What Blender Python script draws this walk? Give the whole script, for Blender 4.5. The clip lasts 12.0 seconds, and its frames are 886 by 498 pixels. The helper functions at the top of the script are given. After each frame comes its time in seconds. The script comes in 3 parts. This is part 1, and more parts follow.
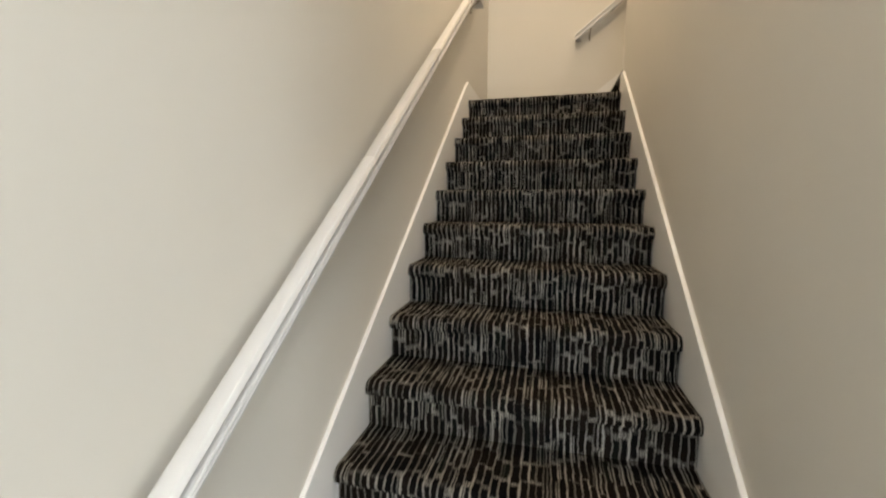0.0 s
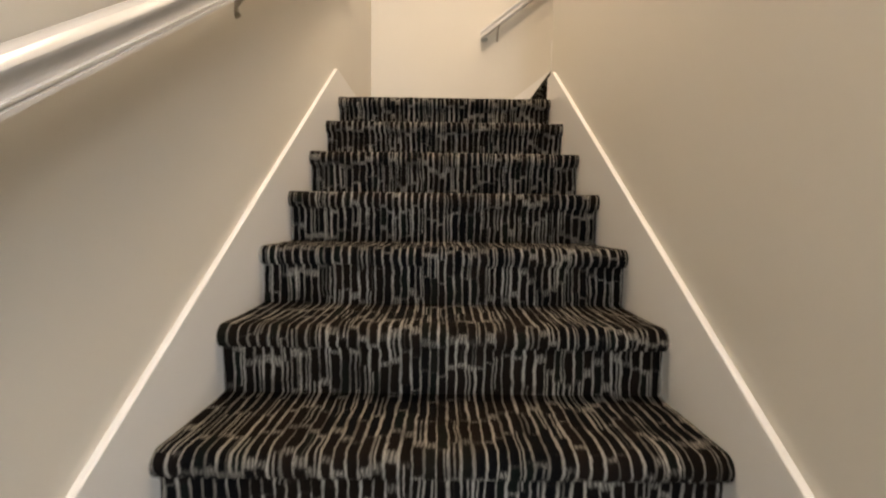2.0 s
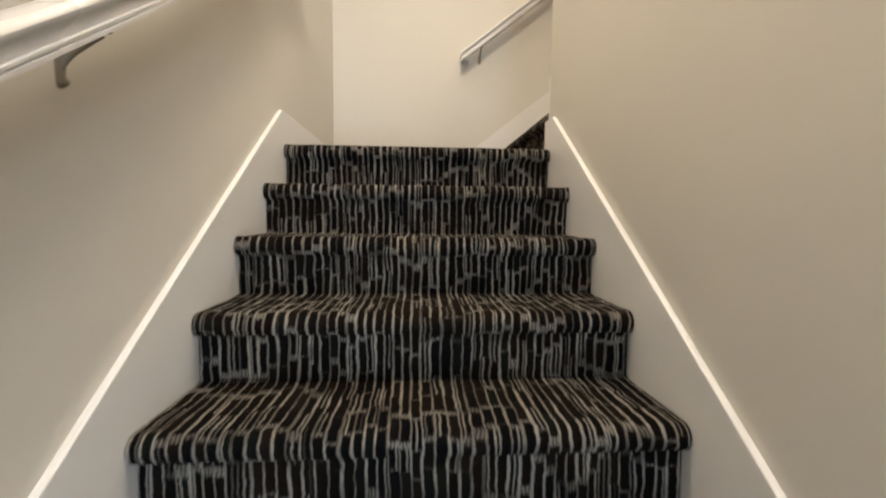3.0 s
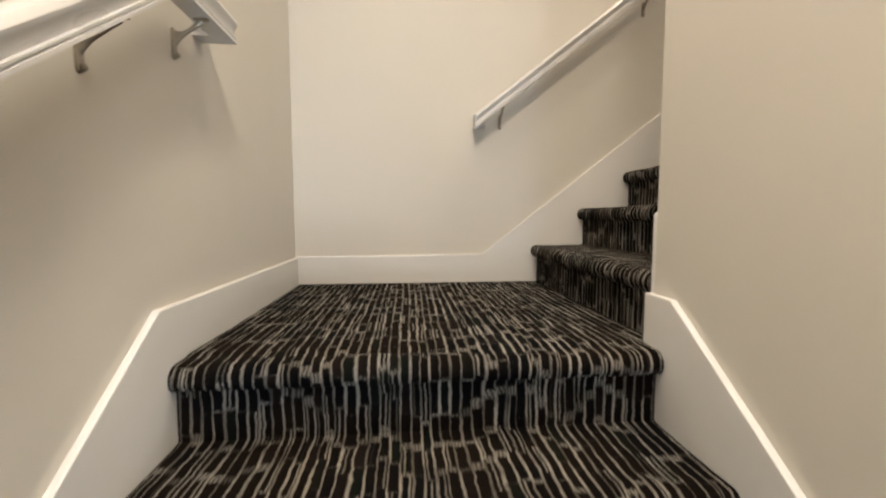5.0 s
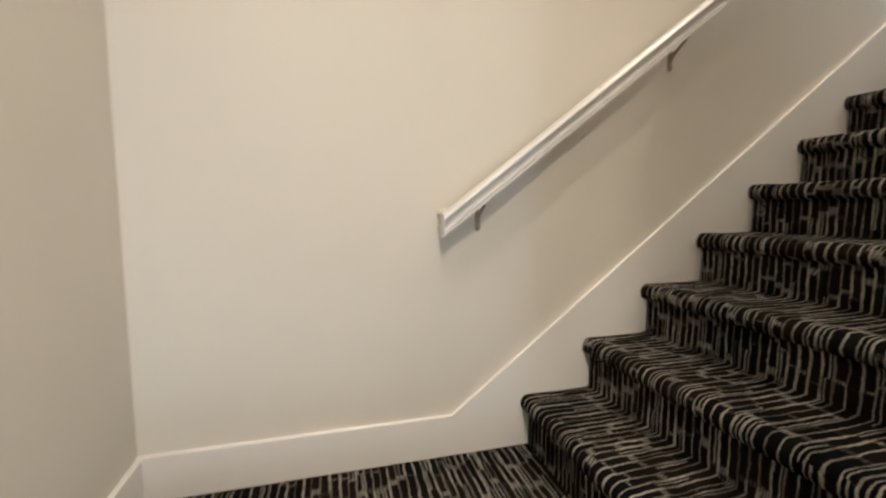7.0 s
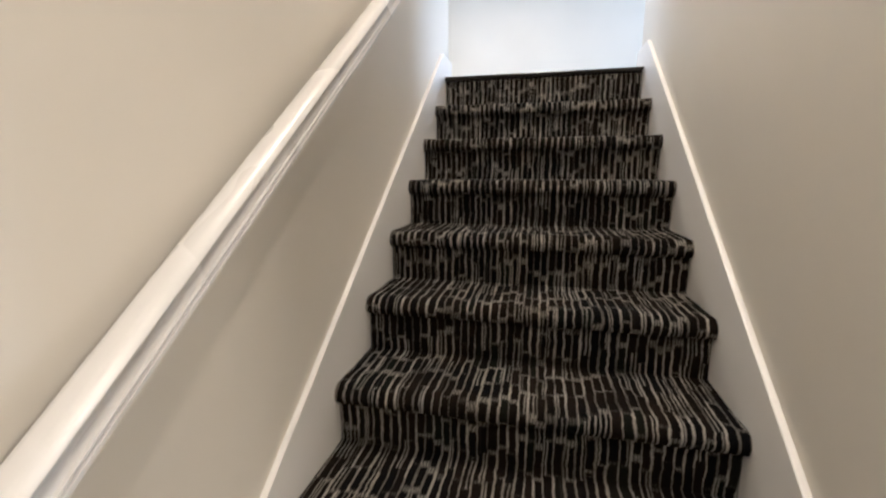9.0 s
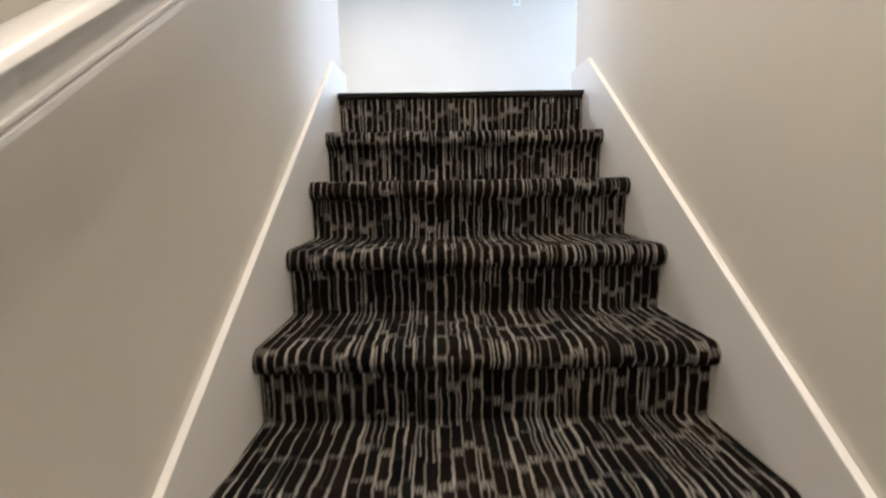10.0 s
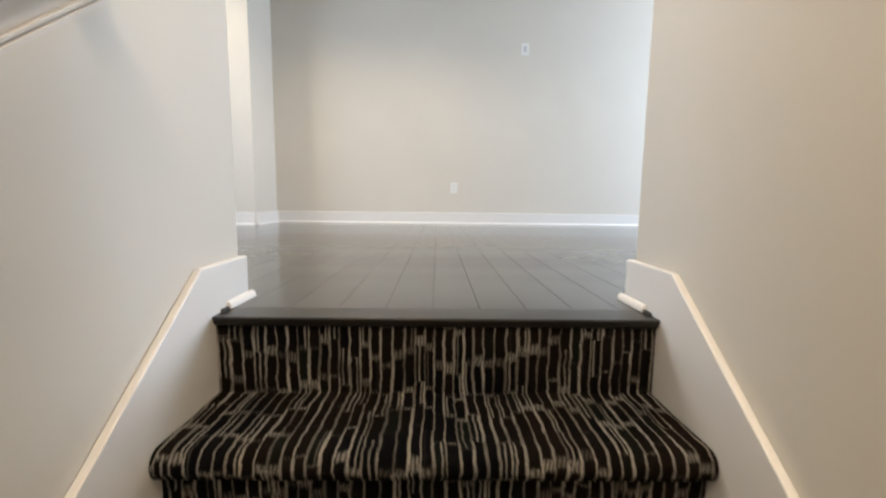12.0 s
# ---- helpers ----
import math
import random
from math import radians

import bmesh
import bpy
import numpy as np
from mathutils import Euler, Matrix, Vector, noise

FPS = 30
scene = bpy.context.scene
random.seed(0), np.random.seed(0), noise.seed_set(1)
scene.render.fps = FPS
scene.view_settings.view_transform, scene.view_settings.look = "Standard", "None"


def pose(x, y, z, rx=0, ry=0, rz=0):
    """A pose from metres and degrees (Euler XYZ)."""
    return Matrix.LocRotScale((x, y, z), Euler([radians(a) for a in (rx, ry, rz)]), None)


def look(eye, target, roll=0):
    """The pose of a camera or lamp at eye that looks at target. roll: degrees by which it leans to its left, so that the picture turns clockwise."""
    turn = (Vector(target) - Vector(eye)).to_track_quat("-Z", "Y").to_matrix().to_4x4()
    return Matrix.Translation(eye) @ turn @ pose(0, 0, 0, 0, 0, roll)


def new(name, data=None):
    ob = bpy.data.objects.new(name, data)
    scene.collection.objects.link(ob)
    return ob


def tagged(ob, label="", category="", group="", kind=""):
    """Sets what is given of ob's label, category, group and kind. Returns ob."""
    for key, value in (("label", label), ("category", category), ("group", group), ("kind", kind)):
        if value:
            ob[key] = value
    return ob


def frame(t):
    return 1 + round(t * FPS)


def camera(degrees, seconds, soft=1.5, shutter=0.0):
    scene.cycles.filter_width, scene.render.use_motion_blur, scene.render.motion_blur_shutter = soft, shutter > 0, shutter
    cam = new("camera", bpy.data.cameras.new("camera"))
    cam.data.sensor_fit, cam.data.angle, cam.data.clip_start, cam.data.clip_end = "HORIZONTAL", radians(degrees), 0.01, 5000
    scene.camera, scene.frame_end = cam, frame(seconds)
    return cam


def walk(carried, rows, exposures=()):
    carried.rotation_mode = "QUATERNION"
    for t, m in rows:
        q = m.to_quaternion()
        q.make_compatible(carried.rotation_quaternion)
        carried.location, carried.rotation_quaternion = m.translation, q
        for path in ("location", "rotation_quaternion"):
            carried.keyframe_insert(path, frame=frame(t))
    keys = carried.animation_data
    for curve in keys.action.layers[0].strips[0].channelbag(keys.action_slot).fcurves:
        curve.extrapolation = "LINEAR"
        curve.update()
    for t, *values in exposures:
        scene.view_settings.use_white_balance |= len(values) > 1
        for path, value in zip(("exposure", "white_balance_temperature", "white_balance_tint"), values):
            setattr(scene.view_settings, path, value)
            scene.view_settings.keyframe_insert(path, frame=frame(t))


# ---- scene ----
cam = camera(93.76, 12.0, soft=2.2, shutter=0.3)
PATH = [
    (0.0, 0.650, -3.372, -0.804, 14.29, -6.62, -0.13),
    (0.5, 0.563, -3.061, -0.825, 10.66, -6.05, -0.50),
    (1.0, 0.507, -2.785, -0.830, 4.17, -7.95, 1.40),
    (1.5, 0.486, -2.547, -0.772, -0.89, -5.21, 2.44),
    (2.0, 0.558, -2.272, -0.653, -0.22, -4.09, -0.75),
    (2.5, 0.553, -2.025, -0.494, -2.50, -4.74, -0.43),
    (3.0, 0.560, -1.805, -0.313, -3.50, -4.07, -0.53),
    (3.2, 0.588, -1.701, -0.239, -2.35, -4.38, -0.20),
    (4.8, 0.548, -1.021, 0.257, -3.43, -3.78, 0.21),
    (5.0, 0.518, -0.931, 0.329, -5.10, -4.48, 0.08),
    (5.5, 0.524, -0.733, 0.490, -4.19, -4.91, -1.37),
    (6.0, 0.492, -0.543, 0.596, -6.09, -4.02, 0.16),
    (6.5, 0.492, -0.342, 0.725, -9.50, -5.36, -2.94),
    (7.0, 0.520, -0.154, 0.833, -15.13, -5.79, -0.25),
    (7.5, 0.584, 0.066, 1.029, -33.86, -7.45, 1.66),
    (7.7, 0.633, 0.196, 1.081, -42.52, -8.18, 0.73),
    (9.3, 1.025, 0.605, 1.351, -81.52, -10.20, 0.74),
    (9.5, 1.151, 0.630, 1.365, -84.20, -9.84, 1.13),
    (10.0, 1.472, 0.700, 1.457, -90.65, -8.48, 0.95),
    (10.5, 1.738, 0.663, 1.655, -92.97, -7.95, -0.39),
    (11.0, 1.947, 0.625, 1.825, -91.91, -6.06, -0.70),
    (11.5, 2.133, 0.622, 1.982, -93.80, -6.16, -1.43),
    (12.0, 2.349, 0.603, 2.122, -90.78, -6.88, -0.71),
]
walk(cam, [(t, pose(x, y, z, 90 + pitch, roll, yaw)) for t, x, y, z, yaw, pitch, roll in PATH],
     exposures=[(0.0, -0.30, 6800, 10), (0.5, -0.02, 6350, 7), (1.0, -0.18, 6800, 10), (1.5, 0.05, 6800, 12), (2.0, 0.06, 6850, 14), (2.5, 0.14, 6150, 10), (3.0, 0.07, 6100, 10), (5.0, -0.02, 5900, 10), (7.0, -0.12, 5800, 10),
                (7.7, -0.06, 5650, 10), (9.3, 0.04, 5500, 12), (10.5, 0.10, 5600, 10), (11.0, -0.06, 5950, 11), (12.0, -0.50, 6280, 11)])

# ---------------------------------------------------------------- plan
RISE = 0.185
RUN1, RUN2 = 0.249, 0.237
W1 = 1.135                    # carpet width of the lower flight, x 0..W1
D = 1.111                     # back skirting face of the landing
Y2 = 0.086                    # inner skirting face of the upper flight, carpet Y2..D
X1 = 1.153                    # first nosing of the upper flight
N1, N2 = 12, 10
SK = 0.017                    # skirting thickness
OV = 0.030                    # nosing overhang
FW = 0.008                    # nosings stand this far before the even steps
XL, XR = -SK, W1 + SK         # wall faces, lower flight
YB, YI = D + SK, Y2 - SK      # wall faces, upper flight
ZU = N2 * RISE                # upper floor
ZL = -N1 * RISE               # entry floor
XE = 3.442                    # end of the stair walls, face of the upper room's stair wall
YR = -4.20                    # side wall of the upper room with the large window
XF = 6.925                    # far wall of the upper room
ZC = ZU + 2.43                # ceiling of the upper room and flight
ZS = 2.50                     # ceiling of the lower flight and landing
YH = -3.05                    # end of the stairwell, start of the entry hall
XT = X1 + (N2 - 1) * RUN2 - 0.016     # top nosing
S1, S2 = RISE / RUN1, RISE / RUN2

# ---------------------------------------------------------------- world and lamps
world = bpy.data.worlds.new("world")
scene.world = world
world.use_nodes = True
wn = world.node_tree
sky = wn.nodes.new("ShaderNodeTexSky")
sky.sky_type, sky.sun_disc = "NISHITA", False
sky.sun_elevation, sky.sun_rotation = radians(48), radians(200)
wn.links.new(sky.outputs[0], wn.nodes["Background"].inputs[0])
wn.nodes["Background"].inputs[1].default_value = 0.10

WARM = (1.0, 0.825, 0.605)
AMBER = (1.0, 0.83, 0.61)
DAY = (0.76, 0.87, 1.0)


def area_lamp(name, at, target, sx, sy, power, colour, spread=180):
    data = bpy.data.lights.new(name, "AREA")
    data.shape, data.size, data.size_y, data.energy, data.color, data.spread = "RECTANGLE", sx, sy, power, colour, radians(spread)
    ob = new(name, data)
    ob.matrix_world = look(at, target)
    return ob


# daylight through the window openings (they hang in the openings)
area_lamp("entry_daylight", (3.36, -4.55, -1.00), (0, -4.55, -0.90), 1.2, 1.9, 46, (0.84, 0.93, 1.0))
area_lamp("entry_daylight", (1.25, -5.56, -1.00), (1.25, 0, -0.90), 1.2, 1.9, 112, (0.84, 0.93, 1.0))
area_lamp("upper_daylight", (5.80, YR - 0.04, 3.10), (5.80, 3, 2.9), 1.7, 1.7, 315, DAY)
area_lamp("upper_daylight", (4.70, 4.24, 3.10), (4.70, -3, 2.9), 1.5, 1.7, 64, DAY)
# ceiling lamps
CEILING_LAMPS = [(0.56, 0.22, ZS, 13, 180, 0.06, WARM), (0.64, -1.05, ZS, 48, 150, 0.15, AMBER), (1.85, 0.56, ZC, 60, 180, 0.28, WARM)]
ROOM_LAMPS = [(5.20, 1.10, ZC, 42, 150, 0.055, WARM), (5.75, 2.80, ZC, 18, 150, 0.055, AMBER)]
for lx, ly, lz, lp, wide, r, tone in CEILING_LAMPS + ROOM_LAMPS:
    area_lamp("ceiling_light_beam", (lx, ly, lz - 0.03), (lx, ly, 0), 2 * r, 2 * r, lp, tone, wide)


# ---------------------------------------------------------------- materials
class Nodes:
    """Short writing for a node material."""

    def __init__(self, name):
        self.mat = bpy.data.materials.new(name)
        self.mat.use_nodes = True
        self.tree = self.mat.node_tree
        self.bsdf = self.tree.nodes["Principled BSDF"]

    def add(self, kind, *links, **props):
        n = self.tree.nodes.new(kind)
        for k, v in props.items():
            setattr(n, k, v)
        for i, v in enumerate(links):
            self.put(n.inputs[i], v)
        return n

    def put(self, socket, v):
        if v is None:
            return
        if isinstance(v, bpy.types.NodeSocket):
            self.tree.links.new(v, socket)
        else:
            socket.default_value = v

    def m(self, op, a, b=None, c=None):
        return self.add("ShaderNodeMath", a, b, c, operation=op).outputs[0]

    def step(self, v, lo, hi, a=0.0, b=1.0):
        n = self.add("ShaderNodeMapRange", v, lo, hi, a, b, interpolation_type="SMOOTHSTEP")
        return n.outputs[0]

    def white(self, a, b):
        v = self.add("ShaderNodeCombineXYZ", a, b, 0.37).outputs[0]
        return self.add("ShaderNodeTexWhiteNoise", v, noise_dimensions="3D")

    def noise(self, vec, scale, detail=2.0, rough=0.5):
        n = self.add("ShaderNodeTexNoise")
        self.put(n.inputs["Vector"], vec)
        n.inputs["Scale"].default_value, n.inputs["Detail"].default_value, n.inputs["Roughness"].default_value = scale, detail, rough
        return n.outputs["Fac"]

    def mix(self, fac, a, b, blend="MIX"):
        n = self.add("ShaderNodeMix", data_type="RGBA", blend_type=blend)
        self.put(n.inputs[0], fac)
        self.put(n.inputs[6], a)
        self.put(n.inputs[7], b)
        return n.outputs[2]

    def bump(self, height, strength, distance):
        n = self.add("ShaderNodeBump")
        n.inputs["Strength"].default_value, n.inputs["Distance"].default_value = strength, distance
        self.put(n.inputs["Height"], height)
        self.put(self.bsdf.inputs["Normal"], n.outputs[0])

    def set(self, **kw):
        for k, v in kw.items():
            self.put(self.bsdf.inputs[k.replace("_", " ")], v)
        return self.mat

    def here(self):
        return self.add("ShaderNodeTexCoord").outputs["Object"]


def rgb(r, g, b):
    return (r, g, b, 1.0)


def paint(name, colour, rough, relief, rub, marks=0.10):
    n = Nodes(name)
    p = n.here()
    cloud = n.noise(p, 1.1, 3.0)
    orange_peel = n.noise(p, 260.0, 2.0)
    dark = rgb(*[c * rub for c in colour])
    col = n.mix(n.step(cloud, 0.35, 0.7), dark, rgb(*colour))
    scuff = n.noise(p, 9.0, 5.0, 0.7)
    col = n.mix(n.step(scuff, 0.66, 0.8, 0.0, marks), col, rgb(*[c * 0.75 for c in colour]))
    n.bump(orange_peel, relief, 0.0012)
    return n.set(Base_Color=col, Roughness=n.step(cloud, 0.3, 0.7, rough - 0.04, rough + 0.04))


wall_paint = paint("greige_wall_paint", (0.605, 0.568, 0.505), 0.62, 0.10, 0.95)
trim_paint = paint("white_trim_paint", (0.70, 0.68, 0.655), 0.36, 0.03, 0.98, 0.0)
rail_paint = paint("white_rail_paint", (0.575, 0.56, 0.545), 0.30, 0.04, 0.975, 0.0)
ceiling_paint = paint("white_ceiling_paint", (0.78, 0.77, 0.75), 0.8, 0.2, 0.97)
plate_plastic = paint("white_plastic", (0.70, 0.70, 0.68), 0.3, 0.0, 0.99)


def carpet_material():
    """Loop-pile stripes: dark bars parted by pale threads, their ends closed by short bundles of fine threads."""
    n = Nodes("striped_carpet")
    P, L = 0.0250, 0.094
    uv = n.add("ShaderNodeUVMap").outputs[0]
    s = n.add("ShaderNodeSeparateXYZ", uv)
    u, v = s.outputs[0], s.outputs[1]

    def swing(scale, detail, amount):
        return n.m("MULTIPLY", n.m("SUBTRACT", n.noise(uv, scale, detail), 0.5), amount)

    # across: columns with a slow drift and a hand-tufted wobble
    drift = n.add("ShaderNodeCombineXYZ", n.m("MULTIPLY", u, 5.0), n.m("MULTIPLY", v, 0.6), 0.0).outputs[0]
    un = n.m("ADD", n.m("DIVIDE", u, P), n.m("MULTIPLY", n.noise(drift, 1.0, 1.0), 1.8))
    un = n.m("ADD", n.m("ADD", un, swing(16.0, 2.0, 0.50)), swing(75.0, 1.0, 0.16))
    ci, fu = n.m("FLOOR", un), n.m("FRACT", un)
    edge = n.m("FLOOR", n.m("ADD", un, 0.5))
    # along: rows whose ends run on over a few columns and then jump
    gi = n.m("FLOOR", n.m("DIVIDE", n.m("ADD", ci, n.m("MULTIPLY", n.m("SINE", n.m("MULTIPLY", ci, 0.41)), 2.6)), 5.3))
    slow = n.noise(n.add("ShaderNodeCombineXYZ", n.m("MULTIPLY", ci, 0.16), 3.3, 0.0).outputs[0], 1.0, 2.0)
    off = n.m("ADD", n.m("ADD", n.m("MULTIPLY", slow, 0.34), n.m("MULTIPLY", n.white(gi, 1.0).outputs[0], 0.060)),
              n.m("MULTIPLY", n.white(ci, 7.0).outputs[0], 0.018))
    vr = n.m("ADD", n.m("DIVIDE", n.m("ADD", v, off), L), swing(5.0, 1.0, 0.55))
    ri, fv = n.m("FLOOR", vr), n.m("FRACT", vr)
    end = n.m("FLOOR", n.m("ADD", vr, 0.5))
    fray = n.noise(uv, 210.0, 3.0, 0.65)
    patch = n.noise(uv, 11.0, 2.0)
    # long pale threads between the bars
    du = n.m("MULTIPLY", n.m("ABSOLUTE", n.m("SUBTRACT", un, edge)), P)
    du = n.m("ADD", du, n.m("MULTIPLY", n.m("SUBTRACT", fray, 0.5), 0.0052))
    half = n.step(n.white(edge, ri).outputs[0], 0.0, 1.0, 0.0006, 0.0029)
    line = n.m("SUBTRACT", 1.0, n.step(n.m("SUBTRACT", du, half), -0.0013, 0.0023))
    line = n.m("MULTIPLY", line, n.step(n.white(edge, n.m("ADD", ri, 40.5)).outputs[0], 0.0, 0.6, 0.35, 1.0))
    # bundles of fine threads at the row ends
    dv = n.m("MULTIPLY", n.m("ABSOLUTE", n.m("SUBTRACT", vr, end)), L)
    dv = n.m("ADD", dv, n.m("MULTIPLY", n.m("SUBTRACT", n.noise(uv, 120.0, 3.0, 0.6), 0.5), 0.016))
    ew = n.white(ci, n.m("ADD", end, 9.5)).outputs[0]
    run = n.white(gi, n.m("ADD", end, 3.5)).outputs[0]
    reach = n.step(n.m("ADD", n.m("MULTIPLY", run, 0.65), n.m("MULTIPLY", ew, 0.35)), 0.20, 0.9, -0.0020, 0.0120)
    tick = n.m("SUBTRACT", 1.0, n.step(n.m("SUBTRACT", dv, reach), -0.0045, 0.0045))
    fine = n.m("ABSOLUTE", n.m("SUBTRACT", n.m("FRACT", n.m("ADD", n.m("MULTIPLY", un, 3.0), n.m("MULTIPLY", patch, 5.0))), 0.5))
    fine = n.step(n.m("ADD", fine, n.m("MULTIPLY", n.m("SUBTRACT", fray, 0.5), 0.35)), 0.10, 0.34, 0.28, 1.0)
    tick = n.m("MULTIPLY", n.m("MULTIPLY", tick, fine), n.step(ew, 0.05, 0.85, 0.10, 0.66))
    # a second thread inside some bars
    spare = n.white(ci, n.m("ADD", ri, 21.5))
    at = n.step(n.white(ci, n.m("ADD", ri, 61.5)).outputs[0], 0.0, 1.0, 0.30, 0.70)
    inner = n.m("MULTIPLY", n.m("ABSOLUTE", n.m("SUBTRACT", fu, at)), P)
    inner = n.m("SUBTRACT", 1.0, n.step(n.m("ADD", inner, n.m("MULTIPLY", n.m("SUBTRACT", fray, 0.5), 0.004)), 0.0008, 0.0030))
    inner = n.m("MULTIPLY", inner, n.step(spare.outputs[0], 0.72, 0.82, 0.0, 0.75))
    mask = n.m("MAXIMUM", n.m("MAXIMUM", line, tick), inner)
    # pile: loops, worn and shaded patches
    fuzz = n.noise(uv, 420.0, 3.0, 0.7)
    mask = n.m("MULTIPLY", mask, n.step(fuzz, 0.34, 0.62, 0.30, 1.0))
    mask = n.m("MULTIPLY", mask, n.step(patch, 0.30, 0.55, 0.42, 1.0))
    hue = n.noise(uv, 4.0, 2.0)
    bar = n.mix(n.step(hue, 0.38, 0.6), rgb(0.0036, 0.0036, 0.0040), rgb(0.0078, 0.0054, 0.0040))
    bar = n.mix(n.step(spare.outputs[0], 0.0, 0.25, 0.45, 0.0), bar, rgb(0.015, 0.010, 0.008))
    bar = n.mix(n.step(n.white(ci, n.m("ADD", ri, 77.5)).outputs[0], 0.88, 0.95, 0.0, 0.4), bar, rgb(0.008, 0.011, 0.008))
    thread = n.mix(n.noise(uv, 6.0, 2.0), rgb(0.385, 0.375, 0.36), rgb(0.455, 0.395, 0.305))
    col = n.mix(mask, bar, thread)
    n.bump(n.m("ADD", n.m("MULTIPLY", mask, 0.5), fuzz), 0.75, 0.004)
    return n.set(Base_Color=col, Roughness=0.95, Specular_IOR_Level=0.02)


carpet = carpet_material()


def plank_material(name, r0, r1, coat, shade=1.0):
    n = Nodes(name)
    rnd = n.add("ShaderNodeObjectInfo").outputs["Random"]
    p = n.here()
    mp = n.add("ShaderNodeMapping", p)
    mp.inputs["Scale"].default_value = (2.0, 30.0, 30.0)
    shift = n.add("ShaderNodeCombineXYZ", n.m("MULTIPLY", rnd, 31.0), n.m("MULTIPLY", rnd, 17.0), 0.0).outputs[0]
    tree_p = n.add("ShaderNodeVectorMath", mp.outputs[0], shift, operation="ADD").outputs[0]
    grain = n.noise(tree_p, 2.5, 6.0, 0.65)
    cloud = n.noise(p, 2.0, 2.0)
    col = n.mix(grain, rgb(0.012 * shade, 0.010 * shade, 0.009 * shade), rgb(0.030 * shade, 0.025 * shade, 0.021 * shade))
    col = n.mix(n.m("MULTIPLY", rnd, 0.5), col, rgb(0.018 * shade, 0.015 * shade, 0.013 * shade))
    n.bump(grain, 0.03, 0.0006)
    return n.set(Base_Color=col, Roughness=n.step(cloud, 0.3, 0.7, r0, r1), Specular_IOR_Level=0.2, Coat_Weight=coat, Coat_Roughness=0.10)


plank_mat = plank_material("dark_floor_board", 0.30, 0.38, 0.85)
nosing_mat = plank_material("dark_nosing_board", 0.32, 0.40, 0.40, 0.8)


def metal_material():
    n = Nodes("aged_nickel")
    p = n.here()
    wear = n.noise(p, 60.0, 4.0)
    n.bump(n.noise(p, 300.0), 0.05, 0.001)
    return n.set(Base_Color=n.mix(wear, rgb(0.25, 0.22, 0.175), rgb(0.36, 0.32, 0.26)), Metallic=0.6, Roughness=n.step(wear, 0.3, 0.7, 0.35, 0.55))


nickel = metal_material()


def plain(name, colour, rough=0.5, emit=None):
    n = Nodes(name)
    c = n.mix(n.noise(n.here(), 40.0, 3.0), rgb(*[x * 0.9 for x in colour]), rgb(*colour))
    n.set(Base_Color=c, Roughness=rough)
    if emit:
        n.set(Emission_Color=rgb(*emit[0]), Emission_Strength=emit[1])
    return n.mat


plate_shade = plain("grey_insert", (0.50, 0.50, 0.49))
slot_dark = plain("dark_slot", (0.04, 0.04, 0.04))
lamp_glow = plain("lamp_lens", (0.9, 0.85, 0.75), 0.4, (WARM, 6.0))


def glass_material():
    n = Nodes("window_glass")
    return n.set(Base_Color=rgb(1, 1, 1), Roughness=0.0, Transmission_Weight=1.0, IOR=1.45)


glass = glass_material()


# ---------------------------------------------------------------- mesh helpers
def mesh_of(name, bm, material):
    bmesh.ops.recalc_face_normals(bm, faces=bm.faces)
    me = bpy.data.meshes.new(name)
    bm.to_mesh(me)
    bm.free()
    me.materials.append(material)
    return me


def part(name, bm, material, parent=None, label=""):
    ob = new(name, mesh_of(name, bm, material))
    if parent is not None:
        ob.parent = parent
    return tagged(ob, label)


def box(bm, x0, x1, y0, y1, z0, z1, bevel=0.0, seg=2):
    vs = [bm.verts.new((x, y, z)) for x in (x0, x1) for y in (y0, y1) for z in (z0, z1)]
    fs = [bm.faces.new([vs[i] for i in f]) for f in ((0, 1, 3, 2), (4, 6, 7, 5), (0, 4, 5, 1), (2, 3, 7, 6), (0, 2, 6, 4), (1, 5, 7, 3))]
    if bevel:
        es = list({e for f in fs for e in f.edges})
        bmesh.ops.bevel(bm, geom=es, offset=bevel, segments=seg, affect="EDGES", profile=0.6)
    return bm


def prism(bm, outline, axis, a, b, bevel=0.0):
    """A flat outline (two coordinates) pushed along an axis from a to b."""
    def at(p, w):
        return {"x": (w, p[0], p[1]), "y": (p[0], w, p[1]), "z": (p[0], p[1], w)}[axis]
    lo = [bm.verts.new(at(p, a)) for p in outline]
    hi = [bm.verts.new(at(p, b)) for p in outline]
    k = len(outline)
    fs = [bm.faces.new(lo), bm.faces.new(hi[::-1])]
    fs += [bm.faces.new((lo[i], hi[i], hi[(i + 1) % k], lo[(i + 1) % k])) for i in range(k)]
    if bevel:
        es = list({e for f in fs for e in f.edges})
        bmesh.ops.bevel(bm, geom=es, offset=bevel, segments=2, affect="EDGES", profile=0.6)
    return bm


def slab(name, x0, x1, y0, y1, z0, z1, material, label, category):
    ob = part(name, box(bmesh.new(), x0, x1, y0, y1, z0, z1), material)
    return tagged(ob, label, category, kind="structure")


def smooth(ob, angle=40):
    for p in ob.data.polygons:
        p.use_smooth = True
    ob.data.set_sharp_from_angle(angle=radians(angle))
    return ob


